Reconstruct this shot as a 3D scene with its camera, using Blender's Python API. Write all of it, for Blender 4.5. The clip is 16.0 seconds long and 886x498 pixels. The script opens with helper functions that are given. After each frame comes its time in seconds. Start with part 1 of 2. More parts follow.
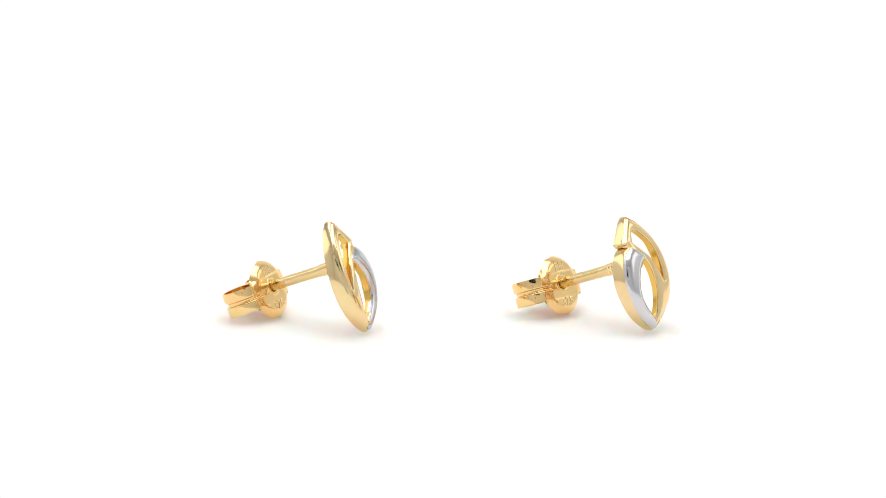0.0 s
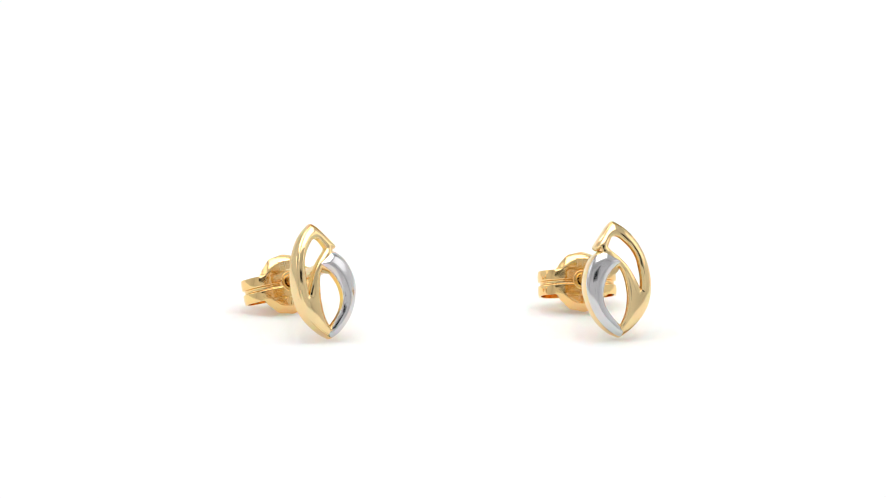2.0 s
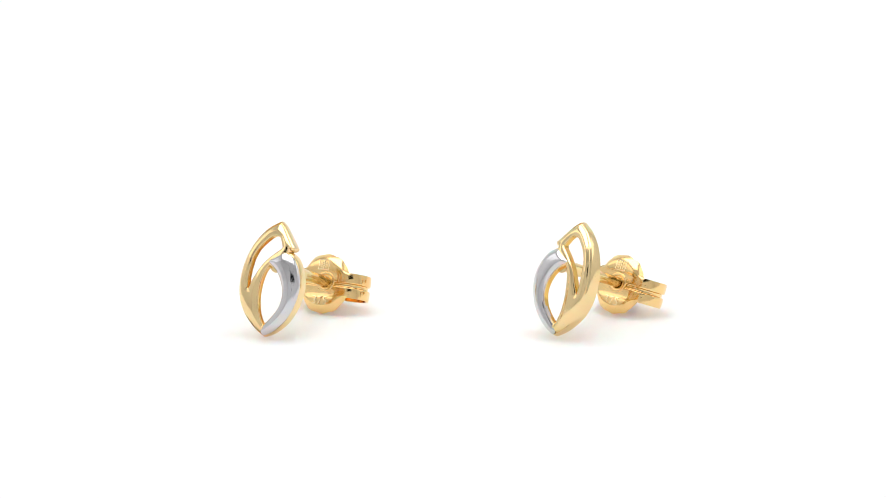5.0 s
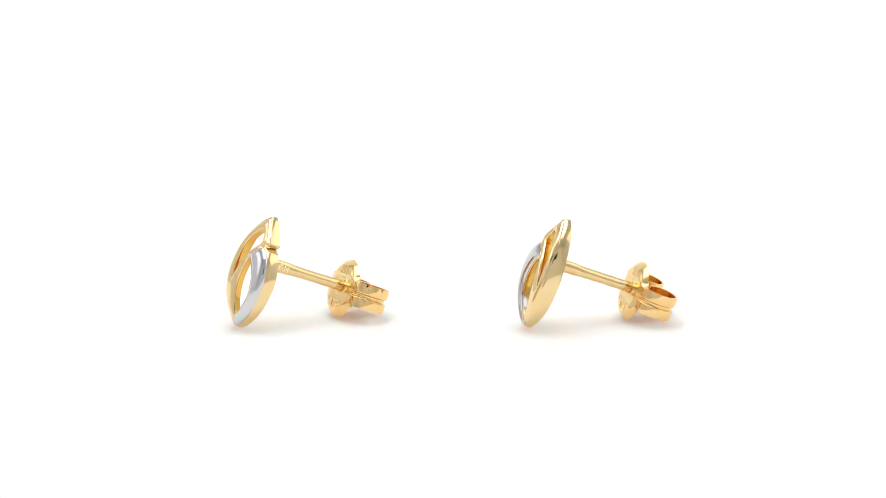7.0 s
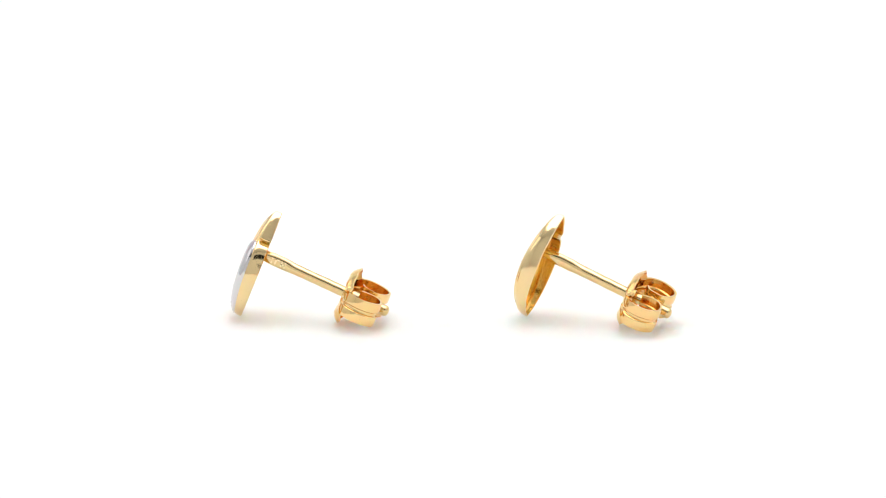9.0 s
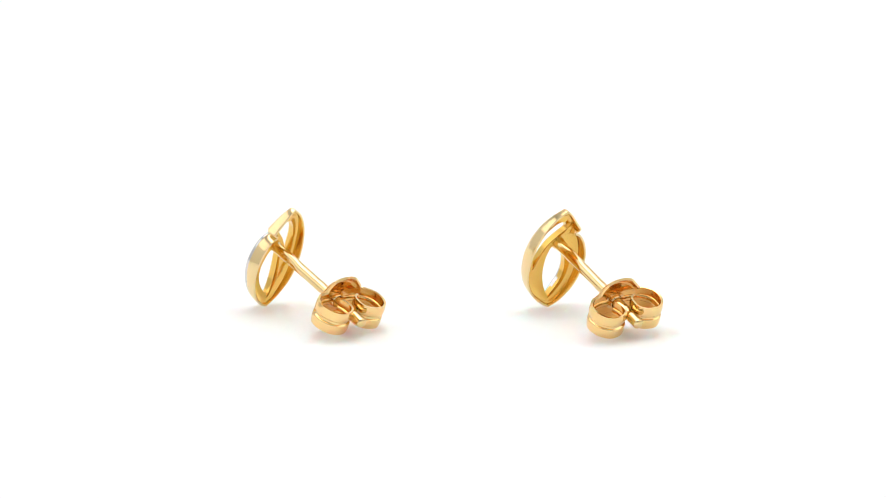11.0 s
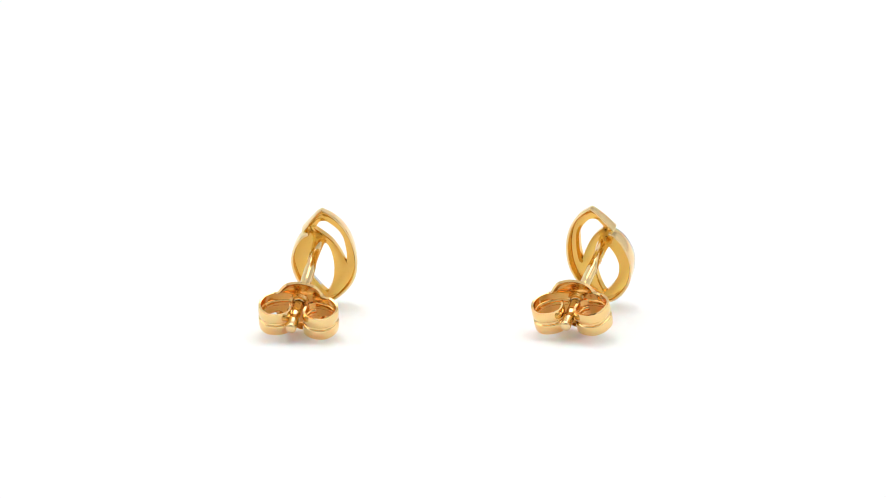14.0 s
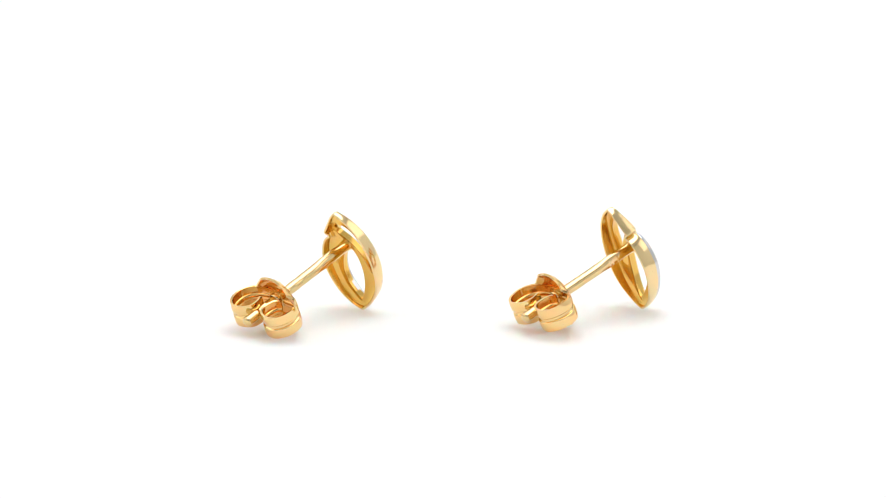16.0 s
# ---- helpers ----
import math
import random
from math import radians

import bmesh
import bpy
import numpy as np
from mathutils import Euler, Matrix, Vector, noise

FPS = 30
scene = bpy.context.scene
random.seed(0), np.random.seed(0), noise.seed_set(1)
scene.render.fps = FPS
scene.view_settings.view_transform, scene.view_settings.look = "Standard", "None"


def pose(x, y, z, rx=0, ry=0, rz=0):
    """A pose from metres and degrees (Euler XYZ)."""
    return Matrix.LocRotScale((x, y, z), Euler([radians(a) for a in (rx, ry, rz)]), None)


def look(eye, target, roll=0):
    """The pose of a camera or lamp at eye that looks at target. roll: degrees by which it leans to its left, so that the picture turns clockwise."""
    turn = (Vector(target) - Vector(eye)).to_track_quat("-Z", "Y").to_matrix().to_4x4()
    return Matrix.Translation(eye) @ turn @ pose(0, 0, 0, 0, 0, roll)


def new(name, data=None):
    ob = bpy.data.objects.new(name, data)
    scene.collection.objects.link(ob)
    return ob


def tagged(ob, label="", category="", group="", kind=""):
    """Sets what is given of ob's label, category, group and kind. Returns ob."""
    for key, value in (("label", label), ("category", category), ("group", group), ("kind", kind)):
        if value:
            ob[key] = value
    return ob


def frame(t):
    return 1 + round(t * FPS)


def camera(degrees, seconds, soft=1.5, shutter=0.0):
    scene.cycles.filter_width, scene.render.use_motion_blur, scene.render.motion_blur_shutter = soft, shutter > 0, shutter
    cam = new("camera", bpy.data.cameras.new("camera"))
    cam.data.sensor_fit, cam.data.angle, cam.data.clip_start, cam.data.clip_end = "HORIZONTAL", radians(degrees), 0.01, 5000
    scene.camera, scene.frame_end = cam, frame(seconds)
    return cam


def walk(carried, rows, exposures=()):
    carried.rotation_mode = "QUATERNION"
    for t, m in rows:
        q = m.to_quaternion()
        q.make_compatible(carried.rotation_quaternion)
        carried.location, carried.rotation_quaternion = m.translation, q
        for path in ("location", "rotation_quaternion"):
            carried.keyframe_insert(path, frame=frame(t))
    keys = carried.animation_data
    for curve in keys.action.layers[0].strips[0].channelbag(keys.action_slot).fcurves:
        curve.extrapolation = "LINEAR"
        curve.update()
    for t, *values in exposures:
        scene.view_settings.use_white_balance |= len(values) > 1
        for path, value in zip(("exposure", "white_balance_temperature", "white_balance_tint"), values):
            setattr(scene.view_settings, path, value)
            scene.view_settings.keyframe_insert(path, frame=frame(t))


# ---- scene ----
import collections

cam = camera(7.0, 16.0, soft=0.9)
PIVOT_Z = 0.0062
CAM_DIST, CAM_ELEV = 0.595, 15.1
eye = (0.0, -CAM_DIST * math.cos(radians(CAM_ELEV)), PIVOT_Z + CAM_DIST * math.sin(radians(CAM_ELEV)))
walk(cam, [(0.0, look(eye, (0, 0, PIVOT_Z))), (16.0, look(eye, (0, 0, PIVOT_Z)))])
scene.view_settings.exposure = 0.07

# ---- light: a product photographer's white tent with three softboxes ----
world = bpy.data.worlds.new("dim_studio")
scene.world = world
world.use_nodes = True
world.node_tree.nodes["Background"].inputs[0].default_value = (0.9, 0.95, 1.0, 1)
world.node_tree.nodes["Background"].inputs[1].default_value = 0.02


def softbox(name, size_x, size_y, watts, m):
    lamp = bpy.data.lights.new(name, "AREA")
    lamp.shape, lamp.size, lamp.size_y, lamp.energy = "RECTANGLE", size_x, size_y, watts
    lamp.color = (1.0, 1.0, 0.995)
    ob = new(name, lamp)
    ob.matrix_world = m
    return ob


TOP_L, SIDE_L = 2.42, 0.72
softbox("softbox_top", 0.46, 0.46, math.pi * 0.46 * 0.46 * TOP_L, pose(0, 0.02, 0.49))
softbox("softbox_side", 0.36, 0.36, math.pi * 0.36 * 0.36 * SIDE_L, look((-0.385, 0.0, 0.24), (0, 0.0, 0.10)))
softbox("softbox_side", 0.36, 0.36, math.pi * 0.36 * 0.36 * SIDE_L, look((0.385, 0.0, 0.24), (0, 0.0, 0.10)))


# ---- materials ----
def material(name):
    mat = bpy.data.materials.new(name)
    mat.use_nodes = True
    nt = mat.node_tree
    return mat, nt, nt.nodes["Principled BSDF"]


def node(nt, kind, **values):
    n = nt.nodes.new(kind)
    for key, value in values.items():
        n.inputs[key].default_value = value
    return n


def metal(name, dark, light, rough, rough_spread=0.06, bump=0.10, grain=1400.0):
    """Polished precious metal: tone drifts a little, fine polishing marks, soft waviness of the casting."""
    mat, nt, bsdf = material(name)
    coord = node(nt, "ShaderNodeTexCoord")
    broad = node(nt, "ShaderNodeTexNoise", Scale=420.0, Detail=2.0)
    fine = node(nt, "ShaderNodeTexNoise", Scale=grain * 4, Detail=3.0)
    nt.links.new(coord.outputs["Object"], broad.inputs["Vector"])
    nt.links.new(coord.outputs["Object"], fine.inputs["Vector"])
    mix = nt.nodes.new("ShaderNodeMix")
    mix.data_type = "RGBA"
    mix.inputs["A"].default_value, mix.inputs["B"].default_value = (*dark, 1), (*light, 1)
    nt.links.new(broad.outputs["Fac"], mix.inputs["Factor"])
    nt.links.new(mix.outputs["Result"], bsdf.inputs["Base Color"])
    rmap = node(nt, "ShaderNodeMapRange")
    rmap.inputs["To Min"].default_value, rmap.inputs["To Max"].default_value = rough, rough + rough_spread
    nt.links.new(fine.outputs["Fac"], rmap.inputs["Value"])
    nt.links.new(rmap.outputs["Result"], bsdf.inputs["Roughness"])
    b1 = node(nt, "ShaderNodeBump", Strength=bump, Distance=0.0002)
    nt.links.new(broad.outputs["Fac"], b1.inputs["Height"])
    cast = node(nt, "ShaderNodeTexNoise", Scale=1900.0, Detail=1.0)
    nt.links.new(coord.outputs["Object"], cast.inputs["Vector"])
    b3 = node(nt, "ShaderNodeBump", Strength=bump * 0.6, Distance=0.00003)
    nt.links.new(cast.outputs["Fac"], b3.inputs["Height"])
    nt.links.new(b1.outputs["Normal"], b3.inputs["Normal"])
    b2 = node(nt, "ShaderNodeBump", Strength=bump * 0.35, Distance=0.00001)
    nt.links.new(fine.outputs["Fac"], b2.inputs["Height"])
    nt.links.new(b3.outputs["Normal"], b2.inputs["Normal"])
    nt.links.new(b2.outputs["Normal"], bsdf.inputs["Normal"])
    bsdf.inputs["Metallic"].default_value = 1.0
    return mat


def white_surface(name, colour, rough, bump=0.05):
    mat, nt, bsdf = material(name)
    coord = node(nt, "ShaderNodeTexCoord")
    weave = node(nt, "ShaderNodeTexNoise", Scale=900.0, Detail=4.0)
    broad = node(nt, "ShaderNodeTexNoise", Scale=6.0, Detail=2.0)
    nt.links.new(coord.outputs["Object"], weave.inputs["Vector"])
    nt.links.new(coord.outputs["Object"], broad.inputs["Vector"])
    mix = nt.nodes.new("ShaderNodeMix")
    mix.data_type = "RGBA"
    mix.inputs["A"].default_value = (*[c * 0.985 for c in colour], 1)
    mix.inputs["B"].default_value = (*colour, 1)
    nt.links.new(broad.outputs["Fac"], mix.inputs["Factor"])
    nt.links.new(mix.outputs["Result"], bsdf.inputs["Base Color"])
    b = node(nt, "ShaderNodeBump", Strength=bump, Distance=0.0001)
    nt.links.new(weave.outputs["Fac"], b.inputs["Height"])
    nt.links.new(b.outputs["Normal"], bsdf.inputs["Normal"])
    bsdf.inputs["Roughness"].default_value = rough
    bsdf.inputs["Specular IOR Level"].default_value = 0.15
    return mat


GOLD = metal("polished_yellow_gold", (0.82, 0.62, 0.315), (0.87, 0.67, 0.365), 0.09, bump=0.15)
GOLD_NUT = metal("rosier_rolled_gold", (0.87, 0.60, 0.26), (0.91, 0.645, 0.305), 0.08, 0.06, bump=0.14)
GOLD_WIRE = metal("drawn_gold_wire", (0.80, 0.59, 0.28), (0.85, 0.64, 0.33), 0.08, bump=0.25, grain=700.0)
GOLD_MARK = metal("stamped_gold_edges", (0.96, 0.76, 0.42), (0.98, 0.80, 0.48), 0.18)
SILVER = metal("rhodium_white_gold", (0.60, 0.59, 0.605), (0.66, 0.65, 0.665), 0.11, 0.08, bump=0.08)
# a little rougher; colour holds the hollow's shade and bounced gold light
GOLD_SHADED = metal("shaded_cast_gold", (0.77, 0.46, 0.10), (0.83, 0.525, 0.14), 0.14, 0.06, bump=0.12)
PAPER = white_surface("opal_white_acrylic", (0.935, 0.935, 0.935), 0.6)
opal = PAPER.node_tree.nodes["Principled BSDF"].inputs
opal["Subsurface Weight"].default_value, opal["Subsurface Scale"].default_value = 1.0, 0.005
opal["Subsurface Radius"].default_value = (1.0, 0.70, 0.60)
GOLD_SATIN = metal("satin_pressed_gold", (0.87, 0.60, 0.255), (0.92, 0.65, 0.30), 0.14, 0.10, bump=0.30)
# orange of light bounced within the clutch is put into this colour
GOLD_BOUNCED = metal("bounce_tinted_inner_gold", (0.87, 0.475, 0.14), (0.91, 0.525, 0.175), 0.11, 0.08, bump=0.16)
FABRIC = white_surface("white_tent_fabric", (0.80, 0.80, 0.80), 0.9, 0.2)
FABRIC_GREY = white_surface("pale_grey_tent_fabric", (0.76, 0.76, 0.76), 0.9, 0.2)


# ---- mesh helpers (things are shaped in millimetres) ----
MM = 0.001


def mesh_object(name, verts, faces, mat, parent=None, smooth=True, label=""):
    me = bpy.data.meshes.new(name)
    me.from_pydata([tuple(v) for v in verts], [], faces)
    me.materials.append(mat)
    me.validate()
    bm = bmesh.new()
    bm.from_mesh(me)
    bmesh.ops.recalc_face_normals(bm, faces=bm.faces)
    bm.to_mesh(me)
    bm.free()
    for p in me.polygons:
        p.use_smooth = smooth
    ob = new(name, me)
    if parent:
        ob.parent = parent
    return tagged(ob, label) if label else ob


def part(name, bm, mat, parent, label="", m=None, sharp=35, tinted=None, tinted_mat=None):
    """Links a bmesh shaped in millimetres as one mesh object under its thing or part."""
    bm.normal_update()
    for f in bm.faces:
        f.smooth = True
        f.material_index = int(bool(tinted and tinted(f)))
    if m is not None:
        bmesh.ops.transform(bm, matrix=m, verts=bm.verts)
    bmesh.ops.transform(bm, matrix=Matrix.Scale(MM, 4), verts=bm.verts)
    for e in bm.edges:
        if len(e.link_faces) == 2 and e.calc_face_angle(0) > radians(sharp):
            e.smooth = False
    me = bpy.data.meshes.new(name)
    bm.to_mesh(me)
    bm.free()
    me.materials.append(mat)
    # second slot: gold with inner shade and bounce in its colour
    if tinted:
        me.materials.append(tinted_mat or GOLD_SHADED)
    ob = new(name, me)
    ob.parent = parent
    return tagged(ob, label) if label else ob


def smooth_path(knots, step=0.12, closed=True):
    """A Catmull-Rom line through knots (x, y) or, for a corner, (x, y, 1)."""
    out, n = [], len(knots)
    for i in range(n if closed else n - 1):
        def at(k):
            return knots[k % n] if closed else knots[min(max(k, 0), n - 1)]
        p1, p2 = at(i), at(i + 1)
        p0 = p1 if len(p1) > 2 else at(i - 1)
        p3 = p2 if len(p2) > 2 else at(i + 2)
        p0, p1c, p2c, p3 = (Vector(q[:2]) for q in (p0, p1, p2, p3))
        steps = max(2, int((p2c - p1c).length / step))
        for k in range(steps):
            t = k / steps
            out.append(0.5 * (2 * p1c + (p2c - p0) * t + (2 * p0 - 5 * p1c + 4 * p2c - p3) * t * t
                              + (3 * p1c - p0 - 3 * p2c + p3) * t ** 3))
    if not closed:
        out.append(Vector(knots[-1][:2]))
    return out


def offset(loop, by):
    """The closed loop moved by a distance into the area that it encloses (negative: away from it); folds at tight corners collapse to a point."""
    pts = np.array([(p[0], p[1]) for p in loop])
    nxt, prv = np.roll(pts, -1, 0), np.roll(pts, 1, 0)
    area = (pts[:, 0] * nxt[:, 1] - nxt[:, 0] * pts[:, 1]).sum()
    way = nxt - prv
    way /= np.maximum(np.linalg.norm(way, axis=1, keepdims=True), 1e-9)
    out = pts + np.stack([-way[:, 1], way[:, 0]], 1) * (1 if area > 0 else -1) * by
    seg = nxt - pts
    rel = out[:, None] - pts[None]
    u = np.clip((rel * seg[None]).sum(2) / np.maximum((seg * seg).sum(1), 1e-12)[None], 0, 1)
    dist = np.linalg.norm(rel - u[..., None] * seg[None], axis=2).min(1)
    good = dist > abs(by) * 0.97 - 1e-6
    n = len(out)
    if good.any():
        start = int(np.argmax(good))
        i = start
        while i < start + n:
            if good[i % n]:
                i += 1
                continue
            j = i
            while not good[j % n]:
                j += 1
            mid = (out[(i - 1) % n] + out[j % n]) / 2
            for k in range(i, j):
                out[k % n] = mid
            i = j
    return [Vector(p) for p in out]


def filled(loops, thick, bevel, sink=0.0, grid=0.08):
    """A bmesh in x, y of the area inside the first loop and outside the others, its face at z = 0 and its back at -thick,
    with the front edges rounded; cut finely so that it can be domed."""
    bm = bmesh.new()
    front, back = [], []
    for i, loop in enumerate(loops):
        into = 1 if i == 0 else -1
        rings = [(loop, -thick), (loop, -thick * 0.6), (loop, -bevel)]
        for a in (22, 45, 67, 90):
            rings.append((offset(loop, into * bevel * (1 - math.cos(radians(a)))), -bevel * (1 - math.sin(radians(a)))))
        rings.append((offset(loop, into * (bevel + 0.03)), 0.0))
        rings = [[bm.verts.new((p[0], p[1], z)) for p in ring] for ring, z in rings]
        n = len(loop)
        for a, b in zip(rings, rings[1:]):
            for k in range(n):
                bm.faces.new((a[k], a[(k + 1) % n], b[(k + 1) % n], b[k]))
        front.append(rings[-1])
        back.append(rings[0])
    for z, group in ((0.0, front), (-thick, back)):
        flat = bmesh.new()
        edges = []
        for ring in group:
            vs = []
            for v in ring:
                if not vs or (vs[-1].co - v.co).length > 1e-4:
                    vs.append(flat.verts.new(v.co))
            if (vs[0].co - vs[-1].co).length < 1e-4:
                flat.verts.remove(vs.pop())
            edges += [flat.edges.new((vs[k], vs[(k + 1) % len(vs)])) for k in range(len(vs))]
        bmesh.ops.triangle_fill(flat, use_beauty=True, use_dissolve=False, edges=edges, normal=(0, 0, 1))
        me = bpy.data.meshes.new("fill")
        flat.to_mesh(me)
        flat.free()
        bm.from_mesh(me)
        bpy.data.meshes.remove(me)
    bmesh.ops.remove_doubles(bm, verts=bm.verts, dist=0.0008)
    bmesh.ops.dissolve_degenerate(bm, edges=bm.edges, dist=0.0005)
    for axis in (0, 1):
        c = min(v.co[axis] for v in bm.verts)
        hi = max(v.co[axis] for v in bm.verts)
        while c < hi:
            co, no = [0, 0, 0], [0, 0, 0]
            co[axis], no[axis] = c + 0.013, 1
            bmesh.ops.bisect_plane(bm, geom=bm.verts[:] + bm.edges[:] + bm.faces[:], dist=0.0005, plane_co=co, plane_no=no)
            c += grid
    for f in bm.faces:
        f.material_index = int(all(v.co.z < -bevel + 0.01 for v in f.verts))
    for v in bm.verts:
        v.co.z += sink
    bmesh.ops.recalc_face_normals(bm, faces=bm.faces)
    return bm


def swept(path, radius_at, sides=20):
    """A round rod along points, with rounded ends."""
    bm = bmesh.new()
    rings = []
    for i, p in enumerate(path):
        way = (path[min(i + 1, len(path) - 1)] - path[max(i - 1, 0)]).normalized()
        side = way.cross(Vector((0, 0, 1))).normalized()
        up = side.cross(way)
        rx, rz = radius_at((p - path[0]).length / (path[-1] - path[0]).length)
        rings.append([bm.verts.new(p + side * rx * math.cos(a) + up * rz * math.sin(a))
                      for a in (2 * math.pi * k / sides for k in range(sides))])
    for a, b in zip(rings, rings[1:]):
        for k in range(sides):
            bm.faces.new((a[k], a[(k + 1) % sides], b[(k + 1) % sides], b[k]))
    bm.faces.new(rings[0][::-1])
    bm.faces.new(rings[-1])
    return bm


# ---- the tent ----
def tent():
    w, back, front, top = 0.40, 0.36, -0.42, 0.50
    # white sweep: floor that curves up into the back wall
    prof = [(front - 0.35, 0.0), (0.16, 0.0)]
    r = 0.2
    prof += [(0.16 + r * math.sin(a), r - r * math.cos(a)) for a in (radians(9 * k) for k in range(1, 11))]
    prof += [(back, top)]
    verts, faces = [], []
    for y, z in prof:
        verts += [(-0.7, y, z), (0.7, y, z)]
    for i in range(len(prof) - 1):
        faces.append((2 * i, 2 * i + 1, 2 * i + 3, 2 * i + 2))
    n = len(verts)
    verts += [(x, y + 0.02 * (z > 0.1), z - 0.02) for x, y, z in verts]
    for i in range(len(prof) - 1):
        faces.append((n + 2 * i + 2, n + 2 * i + 3, n + 2 * i + 1, n + 2 * i))
    tagged(mesh_object("floor", verts, faces, PAPER), "seamless matt opal white acrylic sweep under the earrings", "floor", kind="structure")

    def slab(name, lo, hi, label, category):
        bm = bmesh.new()
        bmesh.ops.create_cube(bm, size=1)
        for v in bm.verts:
            v.co = Vector([lo[k] if v.co[k] < 0 else hi[k] for k in range(3)])
        me = bpy.data.meshes.new(name)
        bm.to_mesh(me)
        bm.free()
        me.materials.append(FABRIC)
        return tagged(new(name, me), label, category, kind="structure")

    slab("wall_west", (-w - 0.004, front, 0.002), (-w, back - 0.01, top), "white fabric side of the light tent", "wall")
    slab("wall_east", (w, front, 0.002), (w + 0.004, back - 0.01, top), "white fabric side of the light tent", "wall")
    slab("ceiling", (-w, front, top + 0.002), (w, back, top + 0.006), "white fabric top of the light tent", "ceiling")
    # the front: a small opening for the lens and an unzipped flap above it
    xs, zs = (-w, -0.16, -0.02, 0.02, 0.16, w), (0.002, 0.10, 0.13, FLAP[0], FLAP[1], top)
    gone = {(2, 1), (1, 3), (2, 3), (3, 3)}
    verts, index, faces = [], {}, []
    for y in (front - 0.004, front):
        for x in xs:
            for z in zs:
                index[(y, x, z)] = len(verts)
                verts.append((x, y, z))
    y0, y1 = front - 0.004, front
    for i in range(5):
        for k in range(5):
            if (i, k) in gone:
                continue
            c = [(xs[i], zs[k]), (xs[i + 1], zs[k]), (xs[i + 1], zs[k + 1]), (xs[i], zs[k + 1])]
            faces += [tuple(index[(y1, *q)] for q in c), tuple(index[(y0, *q)] for q in c[::-1])]
            for n, (di, dk) in enumerate(((0, -1), (1, 0), (0, 1), (-1, 0))):
                if not (0 <= i + di < 5 and 0 <= k + dk < 5) or (i + di, k + dk) in gone:
                    p, q = c[n], c[(n + 1) % 4]
                    faces.append((index[(y0, *p)], index[(y0, *q)], index[(y1, *q)], index[(y1, *p)]))
    tagged(mesh_object("wall_south", verts, faces, FABRIC_GREY, smooth=False), "pale grey fabric front of the tent with a lens opening", "wall", kind="structure")


FLAP = (0.23, 0.37)
tent()

# ---- the earring's leaf-shaped front, in millimetres: x to the side, y up its height ----
OUTLINE = [(1.72, 2.72, 1), (0.40, 4.42), (-0.15, 4.86, 1), (-1.08, 4.15), (-1.84, 3.12), (-2.36, 1.91), (-2.64, 0.60), (-2.69, -0.72),
           (-2.50, -1.86), (-2.07, -2.84), (-1.41, -3.67), (-0.66, -4.33), (0.07, -4.77, 1), (0.98, -4.30), (1.90, -3.35),
           (2.48, -2.19), (2.78, -0.88), (2.74, 0.09), (2.36, 1.26), (1.82, 2.06), (1.16, 2.46, 1), (1.40, 2.40, 1)]
UPPER_HOLE = [(-1.73, -1.05, 1), (-1.81, -0.05), (-1.74, 0.93), (-1.65, 1.58), (-1.34, 2.36), (-0.84, 3.05), (-0.42, 3.46), (0.02, 3.52),
              (0.28, 3.28), (0.58, 2.66, 1), (0.46, 2.46, 1), (-0.25, 1.75), (-0.82, 1.00), (-1.32, 0.0)]
EYE_HOLE = [(-0.16, 1.00, 1), (-0.42, 0.52), (-0.62, -0.36), (-0.68, -1.50), (-0.54, -2.58), (-0.27, -3.34), (0.0, -3.80, 1),
            (0.64, -3.16), (1.16, -2.37), (1.37, -1.38), (1.16, -0.37), (0.57, 0.60)]
WHITE_LEAF = [(0.74, 2.24, 1), (1.10, 2.24), (1.70, 1.96), (2.27, 1.20), (2.65, 0.07), (2.69, -0.88), (2.40, -2.15), (1.83, -3.28), (0.92, -4.23), (0.08, -4.70, 1),
              (-0.20, -4.40), (0.06, -3.86, 1), (0.66, -3.12), (1.18, -2.35), (1.39, -1.38), (1.18, -0.35), (0.59, 0.62), (-0.38, 1.36, 1)]


def dome(x, v, s=1):
    """Height of the front over the back rim; the mirrored one is cast a little deeper."""
    base, rise = (0.58, 0.84) if s > 0 else (0.62, 0.92)
    return base + rise * max(0.0, 1 - (v / 4.9) ** 2) + 0.12 * (1 - (x / 2.7) ** 2)


def flip(loop, s):
    """The mirrored one is a little broader on its long side."""
    return [(s * q[0] * (1.065 if s < 0 and q[0] < 0 else 1.0), *q[1:]) for q in loop]


def near_segment(at, p, q):
    """Distance from a point to the stretch between two others."""
    way = q - p
    u = min(1.0, max(0.0, (at - p).dot(way) / way.length_squared))
    return (at - p - way * u).length


def crown(bm, loops, drop=0.15, reach=0.6):
    """Rounds the face of each strand: it falls away towards its edges."""
    ends = [np.array([(p[0], p[1]) for p in loop]) for loop in loops]
    start = np.concatenate(ends)
    way = np.concatenate([np.roll(e, -1, 0) - e for e in ends])
    size = np.maximum((way * way).sum(1), 1e-12)
    for v in bm.verts:
        rel = np.array(v.co[:2]) - start
        u = np.clip((rel * way).sum(1) / size, 0, 1)
        d = math.sqrt((((rel - u[:, None] * way) ** 2).sum(1)).min())
        k = max(0.0, 1 - d / reach)
        v.co.z -= drop * k * k


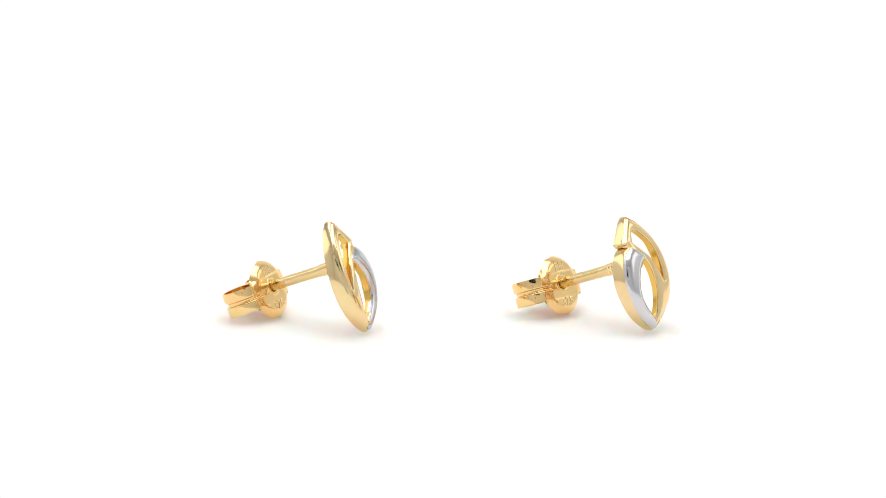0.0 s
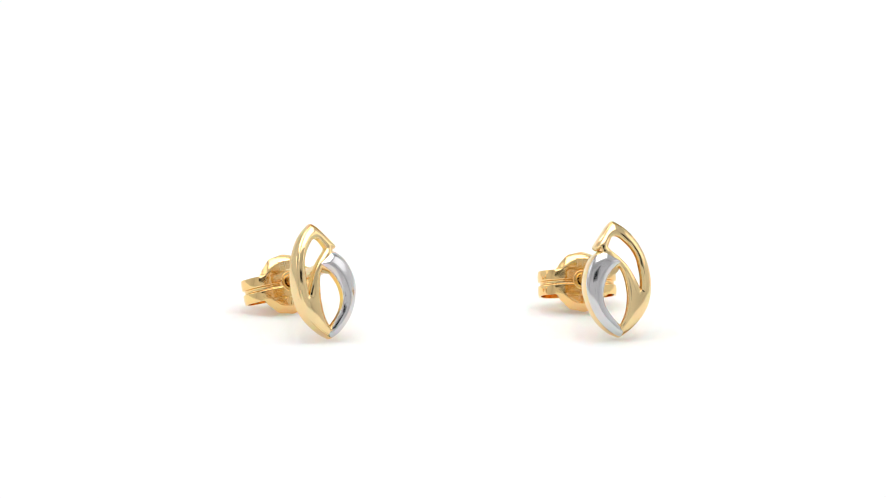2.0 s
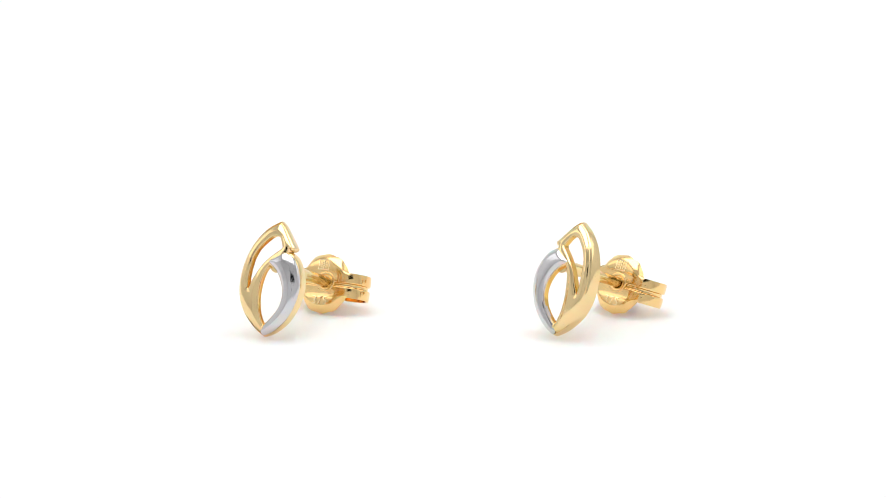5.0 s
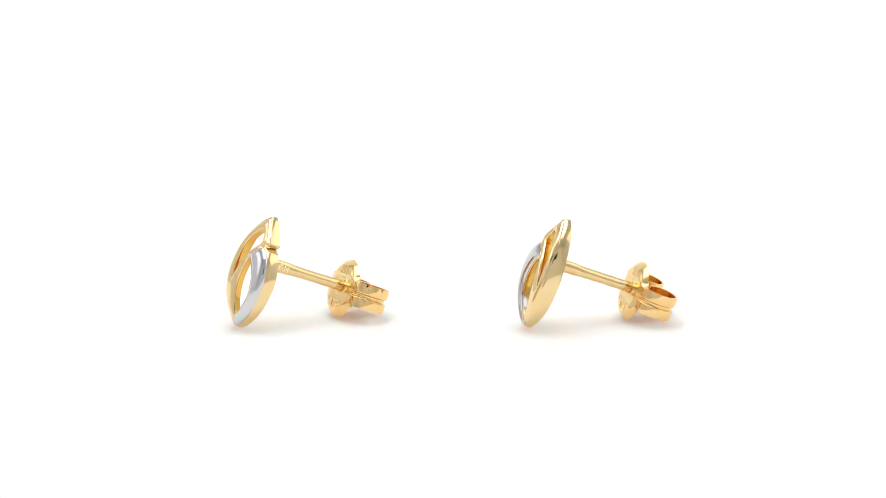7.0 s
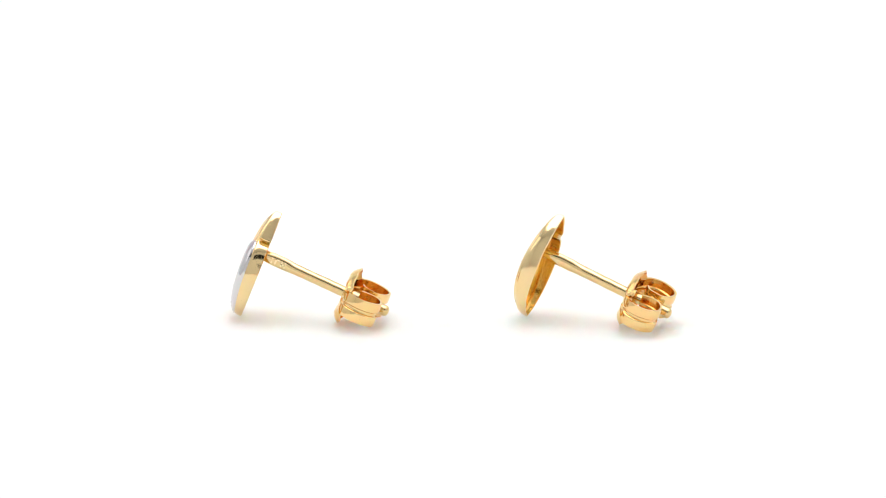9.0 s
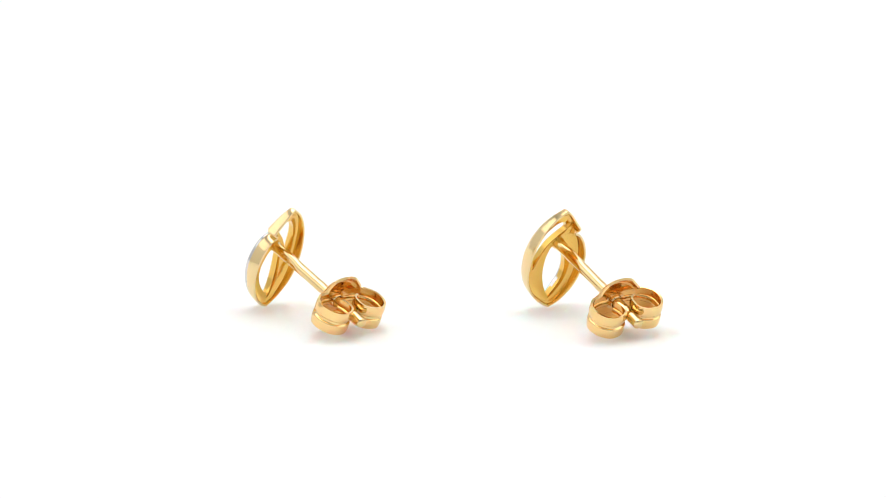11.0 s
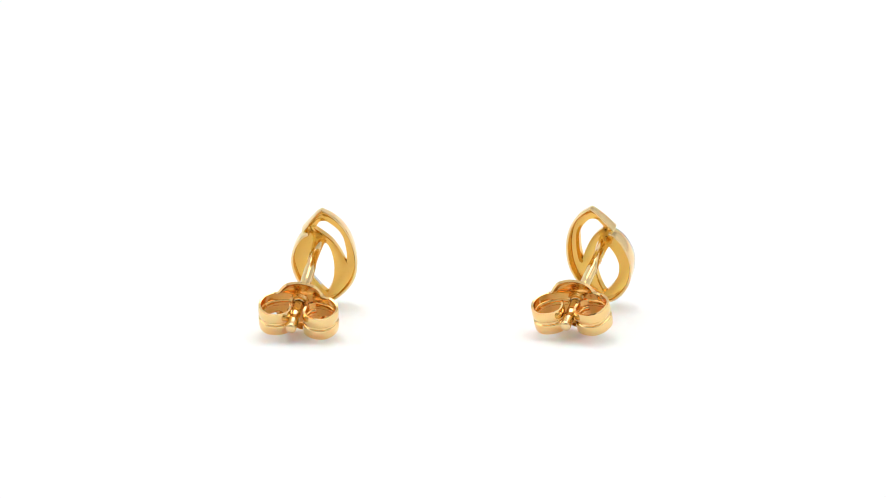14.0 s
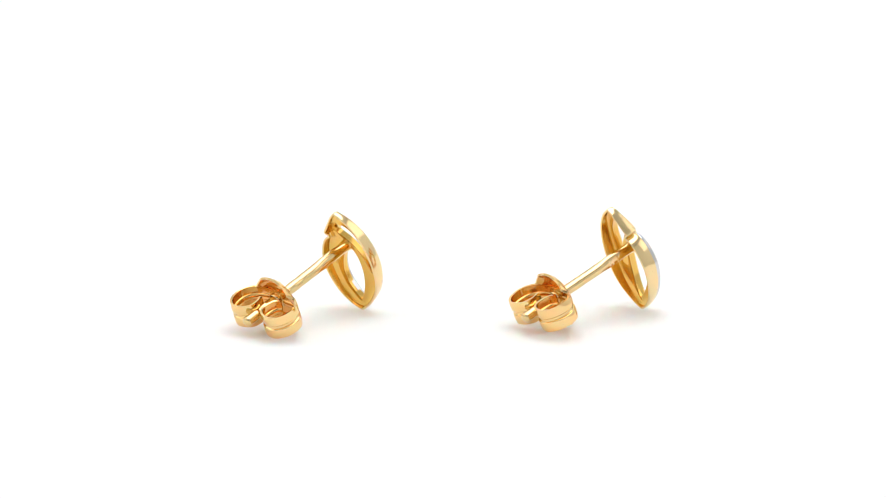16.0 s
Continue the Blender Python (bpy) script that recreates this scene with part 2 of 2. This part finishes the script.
def to_plate(bm, s):
    """Stands the flat work up: its y becomes height, its face looks to -y, raised by the dome."""
    for v in bm.verts:
        x, y, z = v.co
        v.co = (x, -max(0.2, dome(s * x, y, s) + z), y)
    bmesh.ops.recalc_face_normals(bm, faces=bm.faces)
    bm.normal_update()
    if sum(f.normal.y * f.calc_area() for f in bm.faces if f.material_index == 0 and abs(f.normal.y) > 0.6) > 0:
        bmesh.ops.reverse_faces(bm, faces=bm.faces)


INSET = 0.20


def eased(loop, rounds=3):
    """Corners worn round."""
    n = len(loop)
    for _ in range(rounds):
        loop = [0.25 * loop[i - 1] + 0.5 * loop[i] + 0.25 * loop[(i + 1) % n] for i in range(n)]
    return loop


def wall_ring(loop, s, thick=0.20):
    """The turned-back outer wall, from the rim to just under the face, drawn in a little towards the front."""
    bm = bmesh.new()
    cols = [(0.0, 0, 0.05), (0.0, 0.35, 0), (0.03, 0.55, 0), (0.08, 0.74, 0), (INSET * 0.6, 1, -0.30), (INSET + 0.025, 1, -0.215), (thick + INSET, 1, -0.22),
            (thick + 0.06, 0.5, 0), (thick, 0, 0.05), (thick - 0.05, 0, 0), (0.05, 0, 0)]
    rings = []
    for into, part_h, plus in cols:
        ring = []
        for p in offset(loop, into) if into else loop:
            ring.append(bm.verts.new((p.x, -(dome(s * p.x, p.y, s) * part_h + plus), p.y)))
        rings.append(ring)
    n = len(loop)
    for a, b in zip(rings, rings[1:] + rings[:1]):
        for k in range(n):
            bm.faces.new((a[k], a[(k + 1) % n], b[(k + 1) % n], b[k]))
    bmesh.ops.remove_doubles(bm, verts=bm.verts, dist=0.0008)
    bmesh.ops.recalc_face_normals(bm, faces=bm.faces)
    return bm


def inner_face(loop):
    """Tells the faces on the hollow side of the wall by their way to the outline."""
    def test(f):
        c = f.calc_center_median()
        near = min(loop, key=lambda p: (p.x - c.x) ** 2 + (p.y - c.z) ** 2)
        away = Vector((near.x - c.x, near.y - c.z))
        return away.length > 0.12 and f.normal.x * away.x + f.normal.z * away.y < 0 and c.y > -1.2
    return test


def text_bmesh(words, size, depth):
    cu = bpy.data.curves.new("mark", "FONT")
    cu.body, cu.size, cu.extrude, cu.align_x, cu.align_y = words, size, depth, "CENTER", "CENTER"
    ob = bpy.data.objects.new("mark", cu)
    scene.collection.objects.link(ob)
    bpy.context.view_layer.update()
    me = bpy.data.meshes.new_from_object(ob.evaluated_get(bpy.context.evaluated_depsgraph_get()))
    bm = bmesh.new()
    bm.from_mesh(me)
    bpy.data.objects.remove(ob)
    bpy.data.curves.remove(cu)
    bpy.data.meshes.remove(me)
    return bm


def bars_bmesh(boxes, depth):
    bm = bmesh.new()
    for x0, y0, x1, y1 in boxes:
        made = bmesh.ops.create_cube(bm, size=1)["verts"]
        for v in made:
            v.co = Vector((x0 if v.co.x < 0 else x1, y0 if v.co.y < 0 else y1, depth * v.co.z))
    return bm


STRIP, CHANNEL, SHEET = 1.03, 0.15, 0.19


def lobe_y(x, z):
    """How far the disc's face lies behind its middle: the hole is drawn in, the lobes over and under the strip are turned back at the rim."""
    r = math.hypot(x, z)
    t = min(1.0, max(0.0, (abs(z) - STRIP + 0.10) / 0.30))
    t = t * t * (3 - 2 * t) * min(1.0, max(0.0, (2.42 - abs(x)) / 0.35))
    return -0.10 * t * (1 - 0.5 * min(1.0, r / 2.4)) + 0.50 * t * max(0.0, (r - 1.75) / 0.72) ** 2


def half_width(x, dx):
    """Half the sheet's width at a distance from its middle: the lobes' chord, then the strip."""
    wobble = 0.03 * math.sin(5.3 * x + dx)
    lobe = 0.985 * math.sqrt(max(0.0, 2.50 ** 2 - x * x)) + wobble
    return max(STRIP, lobe) if abs(x) < 2.45 else STRIP


def sheet(points, alongs, twist):
    """Pressed gold sheet of even thickness over a line in x, y: its front and rear faces, closed at every edge."""
    line = np.array([(p.x, p.y) for p in points])
    way = np.gradient(line, axis=0)
    way /= np.linalg.norm(way, axis=1, keepdims=True)
    near = (0.0, 0.05, 0.10, 0.13, 0.16, 0.19, 0.22, 0.29)
    far = 16
    grid = np.zeros((len(line), 2 * (len(near) + far) - 1, 3))
    for i, (x, y) in enumerate(line):
        u = alongs[i]
        h = half_width(u, twist)
        zs = list(near) + [near[-1] + (h - near[-1]) * (k / far) ** 0.85 for k in range(1, far + 1)]
        for j, z in enumerate([-q for q in zs[:0:-1]] + zs):
            k = min(1.0, max(0.0, (abs(z) - CHANNEL * 0.7) / (CHANNEL * 0.7)))
            press = 0.15 * (1 - k * k * (3 - 2 * k)) * min(1.0, max(0.0, (abs(u) - 0.55) / 0.12))
            swell = -0.05 * math.sin(math.pi * min(1.0, abs(z) / STRIP)) * min(1.0, max(0.0, (abs(u) - 1.9) / 0.5))
            off = press + swell + (lobe_y(u, z) if abs(u) < 2.5 else 0.0)
            # towards the inside of the curl
            n = np.array((-way[i][1], way[i][0])) * twist
            grid[i, j] = (x + n[0] * off, y + n[1] * off, z)
    du, dv = np.gradient(grid, axis=0), np.gradient(grid, axis=1)
    normal = np.cross(dv, du)
    normal /= np.maximum(np.linalg.norm(normal, axis=2, keepdims=True), 1e-9)
    probe = np.array((-way[:, 1], way[:, 0], np.zeros(len(way)))).T * twist
    if (normal * probe[:, None]).sum() < 0:
        normal = -normal
    rear = grid + normal * SHEET
    bm = bmesh.new()
    layers = [[[bm.verts.new(p) for p in row] for row in g] for g in (grid, rear)]
    rows, cols = grid.shape[:2]
    kept = [(i, j) for i in range(rows - 1) for j in range(cols - 1)
            if np.hypot(np.mean(grid[i:i + 2, j:j + 2, 0]), np.mean(grid[i:i + 2, j:j + 2, 2])) > 0.52
            or np.mean(grid[i:i + 2, j:j + 2, 1]) > 0.9]
    sides = collections.Counter()
    for i, j in kept:
        ring = ((i, j), (i + 1, j), (i + 1, j + 1), (i, j + 1))
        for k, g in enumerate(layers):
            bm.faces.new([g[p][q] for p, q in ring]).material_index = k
        for e in zip(ring, ring[1:] + ring[:1]):
            sides[tuple(sorted(e))] += 1
    for (p, q), count in sides.items():
        if count == 1:
            bm.faces.new([layers[0][p[0]][p[1]], layers[0][q[0]][q[1]], layers[1][q[0]][q[1]], layers[1][p[0]][p[1]]])
    bmesh.ops.delete(bm, geom=[v for v in bm.verts if not v.link_faces], context="VERTS")
    bmesh.ops.recalc_face_normals(bm, faces=bm.faces)
    ends = {v for g in layers for row in (g[0], g[-1]) for v in row}
    rim = [e for e in bm.edges if len(e.link_faces) == 2 and e.calc_face_angle(0) > radians(60) and not ends.issuperset(e.verts)]
    bmesh.ops.bevel(bm, geom=rim, offset=0.05, segments=2, affect="EDGES", clamp_overlap=True)
    return bm


def clutch(earring, m, off):
    """The butterfly back, pressed from one sheet: a round middle with two strips curled into wings. Its axis is y, the post leaves it towards +y."""
    curl = [(0.0, 0.02), (0.8, 0.02), (1.55, 0.06), (2.35, 0.36), (2.98, 1.0), (3.17, 1.85), (2.87, 2.8), (2.15, 3.36), (1.2, 3.26), (0.60, 2.75), (0.50, 2.0),
            (0.72, 1.30), (1.20, 0.98)]
    fold = 2.27

    # the sheet's rear layer takes the bounce-coloured gold
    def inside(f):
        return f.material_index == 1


    def run(knots):
        pts = smooth_path(knots, 0.075, closed=False)
        far = [0.0]
        for p, q in zip(pts, pts[1:]):
            far.append(far[-1] + (q - p).length)
        return pts, far

    for s in (1, -1):
        # one wing's curl stops a little sooner
        pts, far = run([(s * 1.035 * x, y) for x, y in (curl if s < 0 else curl[:-1])])
        cut = next(i for i, f in enumerate(far) if f > fold)
        part("wing_curl", sheet(pts[cut:], far[cut:], s), GOLD_NUT, earring, "curled gold wing with a pressed channel", m, 50, inside, GOLD_BOUNCED)
        if s > 0:
            right_pts, right_far, right_cut = pts, far, cut
    pts = [Vector((-p.x, p.y)) for p in right_pts[right_cut:0:-1]] + right_pts[:right_cut + 1]
    far = [-f for f in right_far[right_cut:0:-1]] + right_far[:right_cut + 1]
    disc = part("clutch_disc", sheet(pts, far, 1), GOLD_SATIN, earring, "round pressed gold clutch disc with hallmarks", m, 50, inside, GOLD_BOUNCED)
    # the drawn collar round the hole
    bm = bmesh.new()
    profile = [(0.84, 0.01), (0.80, -0.015), (0.66, -0.02), (0.54, 0.0), (0.48, 0.10), (0.47, 0.55), (0.52, 0.60), (0.58, 0.55), (0.60, 0.28), (0.84, 0.23)]
    rings = [[bm.verts.new((r * math.cos(a) - off[0], y, r * math.sin(a) - off[2])) for a in (2 * math.pi * k / 40 for k in range(40))] for r, y in profile]
    for p, q in zip(rings, rings[1:] + rings[:1]):
        for k in range(40):
            bm.faces.new((p[k], p[(k + 1) % 40], q[(k + 1) % 40], q[k]))
    bmesh.ops.recalc_face_normals(bm, faces=bm.faces)
    part("collar", bm, GOLD_SATIN, disc, "drawn gold collar round the post hole", m, 60)

    def stamp(name, bm, size, z0, label):
        for v in bm.verts:
            x, z, up = v.co.x * size, v.co.y * size + z0, v.co.z
            v.co = (x, lobe_y(x, z) + 0.02 - up, z)
        bmesh.ops.recalc_face_normals(bm, faces=bm.faces)
        part(name, bm, GOLD_MARK, disc, label, m)

    stamp("hallmark", text_bmesh("375", 1.0, 0.06), 1.0, -1.47, "stamped fineness mark 375")
    stamp("maker_mark", bars_bmesh([(-.55, .42, .55, .50), (-.55, -.42, .55, -.34), (-.55, -.34, -.46, .42), (.46, -.34, .55, .42), (-.04, -.34, .04, .42),
                     (-.46, 0.0, -.12, .07), (.12, 0.0, .46, .07), (-.30, .18, -.12, .25), (.12, .18, .3, .25), (-.3, -.2, -.12, -.13), (.12, -.2, .3, -.13)], 0.12),
          0.95, 1.50, "stamped maker's mark in a square")


def earring(side, plate_m, root, tip, hub, off, label):
    """side 1: notch to the right, -1: mirrored. plate_m: the leaf's pose; root, tip: the post's ends; hub: the clutch's place."""
    thing = new("earring")
    thing.empty_display_size = 0.002
    tagged(thing, label, "earring", "pair of stud earrings")
    outline = eased(smooth_path(flip(OUTLINE, side), 0.09))
    upper, eye_hole = smooth_path(flip(UPPER_HOLE, side)), smooth_path(flip(EYE_HOLE, side))
    loops = [offset(outline, INSET), upper, eye_hole]
    bm = filled(loops, 0.60, 0.11)
    crown(bm, loops)
    to_plate(bm, side)
    frame_ob = part("gold_frame", bm, GOLD, thing, "openwork yellow gold leaf front", plate_m, 60, tinted=lambda f: f.material_index == 1)
    bm = wall_ring(outline, side)
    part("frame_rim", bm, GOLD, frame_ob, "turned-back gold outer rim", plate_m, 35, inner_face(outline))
    leaf = eased(smooth_path(flip(WHITE_LEAF, side), 0.09), 4)
    bm = filled([leaf], 0.42, 0.08, sink=0.23)
    crown(bm, [leaf], 0.30, 0.72)
    crest = [Vector(q[:2]) for q in flip(WHITE_LEAF, side)[9:]]
    for v in bm.verts:
        v.co.z -= 0.04 * min(near_segment(v.co.xy, p, q) for p, q in zip(crest, crest[1:]))
    to_plate(bm, side)
    part("white_gold_leaf", bm, SILVER, thing, "polished white gold curved inlay", plate_m, 60)
    bm = bmesh.new()
    bmesh.ops.create_uvsphere(bm, u_segments=16, v_segments=10, radius=0.13)
    for v in bm.verts:
        v.co = (v.co.x * 0.8 + side * 0.0, v.co.y - dome(0, -3.95, side) + 0.10, v.co.z * 1.2 - 4.04)
    part("solder_bead", bm, GOLD, frame_ob, "small gold bead where the strands join", plate_m)
    a, b = Vector(root), Vector(tip)
    steps = 60
    path = [a + (b - a) * (1 - (1 - k / steps) ** 1.6) for k in range(steps + 1)]

    def radius(t):
        r = 0.45
        flat = math.exp(-((t - 0.20) / 0.09) ** 4)
        end = max(0.0, (t - 0.975) / 0.025)
        groove = 0.10 * math.exp(-((t - 0.86) / 0.016) ** 2) + 0.04 * math.exp(-((t - 0.585) / 0.006) ** 2)
        groove += 0.006 * math.sin(31 * t) + 0.005 * math.sin(67 * t + 1) - 0.16 * math.exp(-t / 0.03)
        r = (r - groove) * math.sqrt(max(0.06, 1 - end * end * 0.9))
        return r * (1 - 0.17 * flat), r * (1 + 0.17 * flat)
    post = part("post", swept(path, radius), GOLD_WIRE, thing, "straight gold ear post")
    way = (b - a).normalized()
    turn = way.to_track_quat("Y", "Z").to_matrix().to_4x4()
    bm = bars_bmesh([tuple(1.3 * q for q in box) for box in ((-.55, -.2, -.45, .2), (-.3, -.2, -.2, .2), (-.3, .12, 0.0, .2), (.1, -.2, .2, .2), (.1, -.05, .4, .03), (.35, -.2, .43, .2))], 0.035)
    bmesh.ops.transform(bm, matrix=Matrix.Translation(a + (b - a) * 0.2) @ turn @ pose(side * 0.365, 0, 0, 0, 90, 0) @ pose(0, 0, 0, 0, 0, 90), verts=bm.verts)
    part("post_mark", bm, GOLD_MARK, post, "worn stamped mark on the post")
    along = max(0.0, (Vector(hub) - a).dot(way))
    clutch(thing, Matrix.Translation(a + way * along) @ turn @ pose(*off), off)
    return thing


LEFT_PLATE = pose(-0.73, -3.95, 4.42, 0, 0, 6.3) @ pose(0, 0, 0, -21.4) @ pose(0, 0, 0, 0, 2.5)
RIGHT_PLATE = pose(0.06, -3.86, 4.50, 0, 0, -11) @ pose(0, 0, 0, -20.5) @ pose(0, 0, 0, 0, 0.4)
left = earring(1, LEFT_PLATE, LEFT_PLATE @ Vector((0.38, -1.10, 1.12)), (0.08, 6.85, 1.16), (-0.39, 3.08, 2.5), (-0.24, 0, -0.17, 0, -3.5, 0),
               "yellow and white gold leaf stud earring resting on its clutch")
right = earring(-1, RIGHT_PLATE, RIGHT_PLATE @ Vector((-0.38, -1.10, 0.98)), (1.26, 6.74, 1.27), (0.47, 3.08, 2.57), (0.0, 0, -0.13, 0, 4.0, 0),
                "mirrored yellow and white gold leaf stud earring resting on its clutch")


def motions():
    for thing, x in ((left, -0.01121), (right, 0.01227)):
        walk(thing, [(t, pose(x, 0, 0, 0, 0, TURN_START + TURN_RATE * t)) for t in range(17)])


TURN_START, TURN_RATE = 61.3, -17.93
motions()
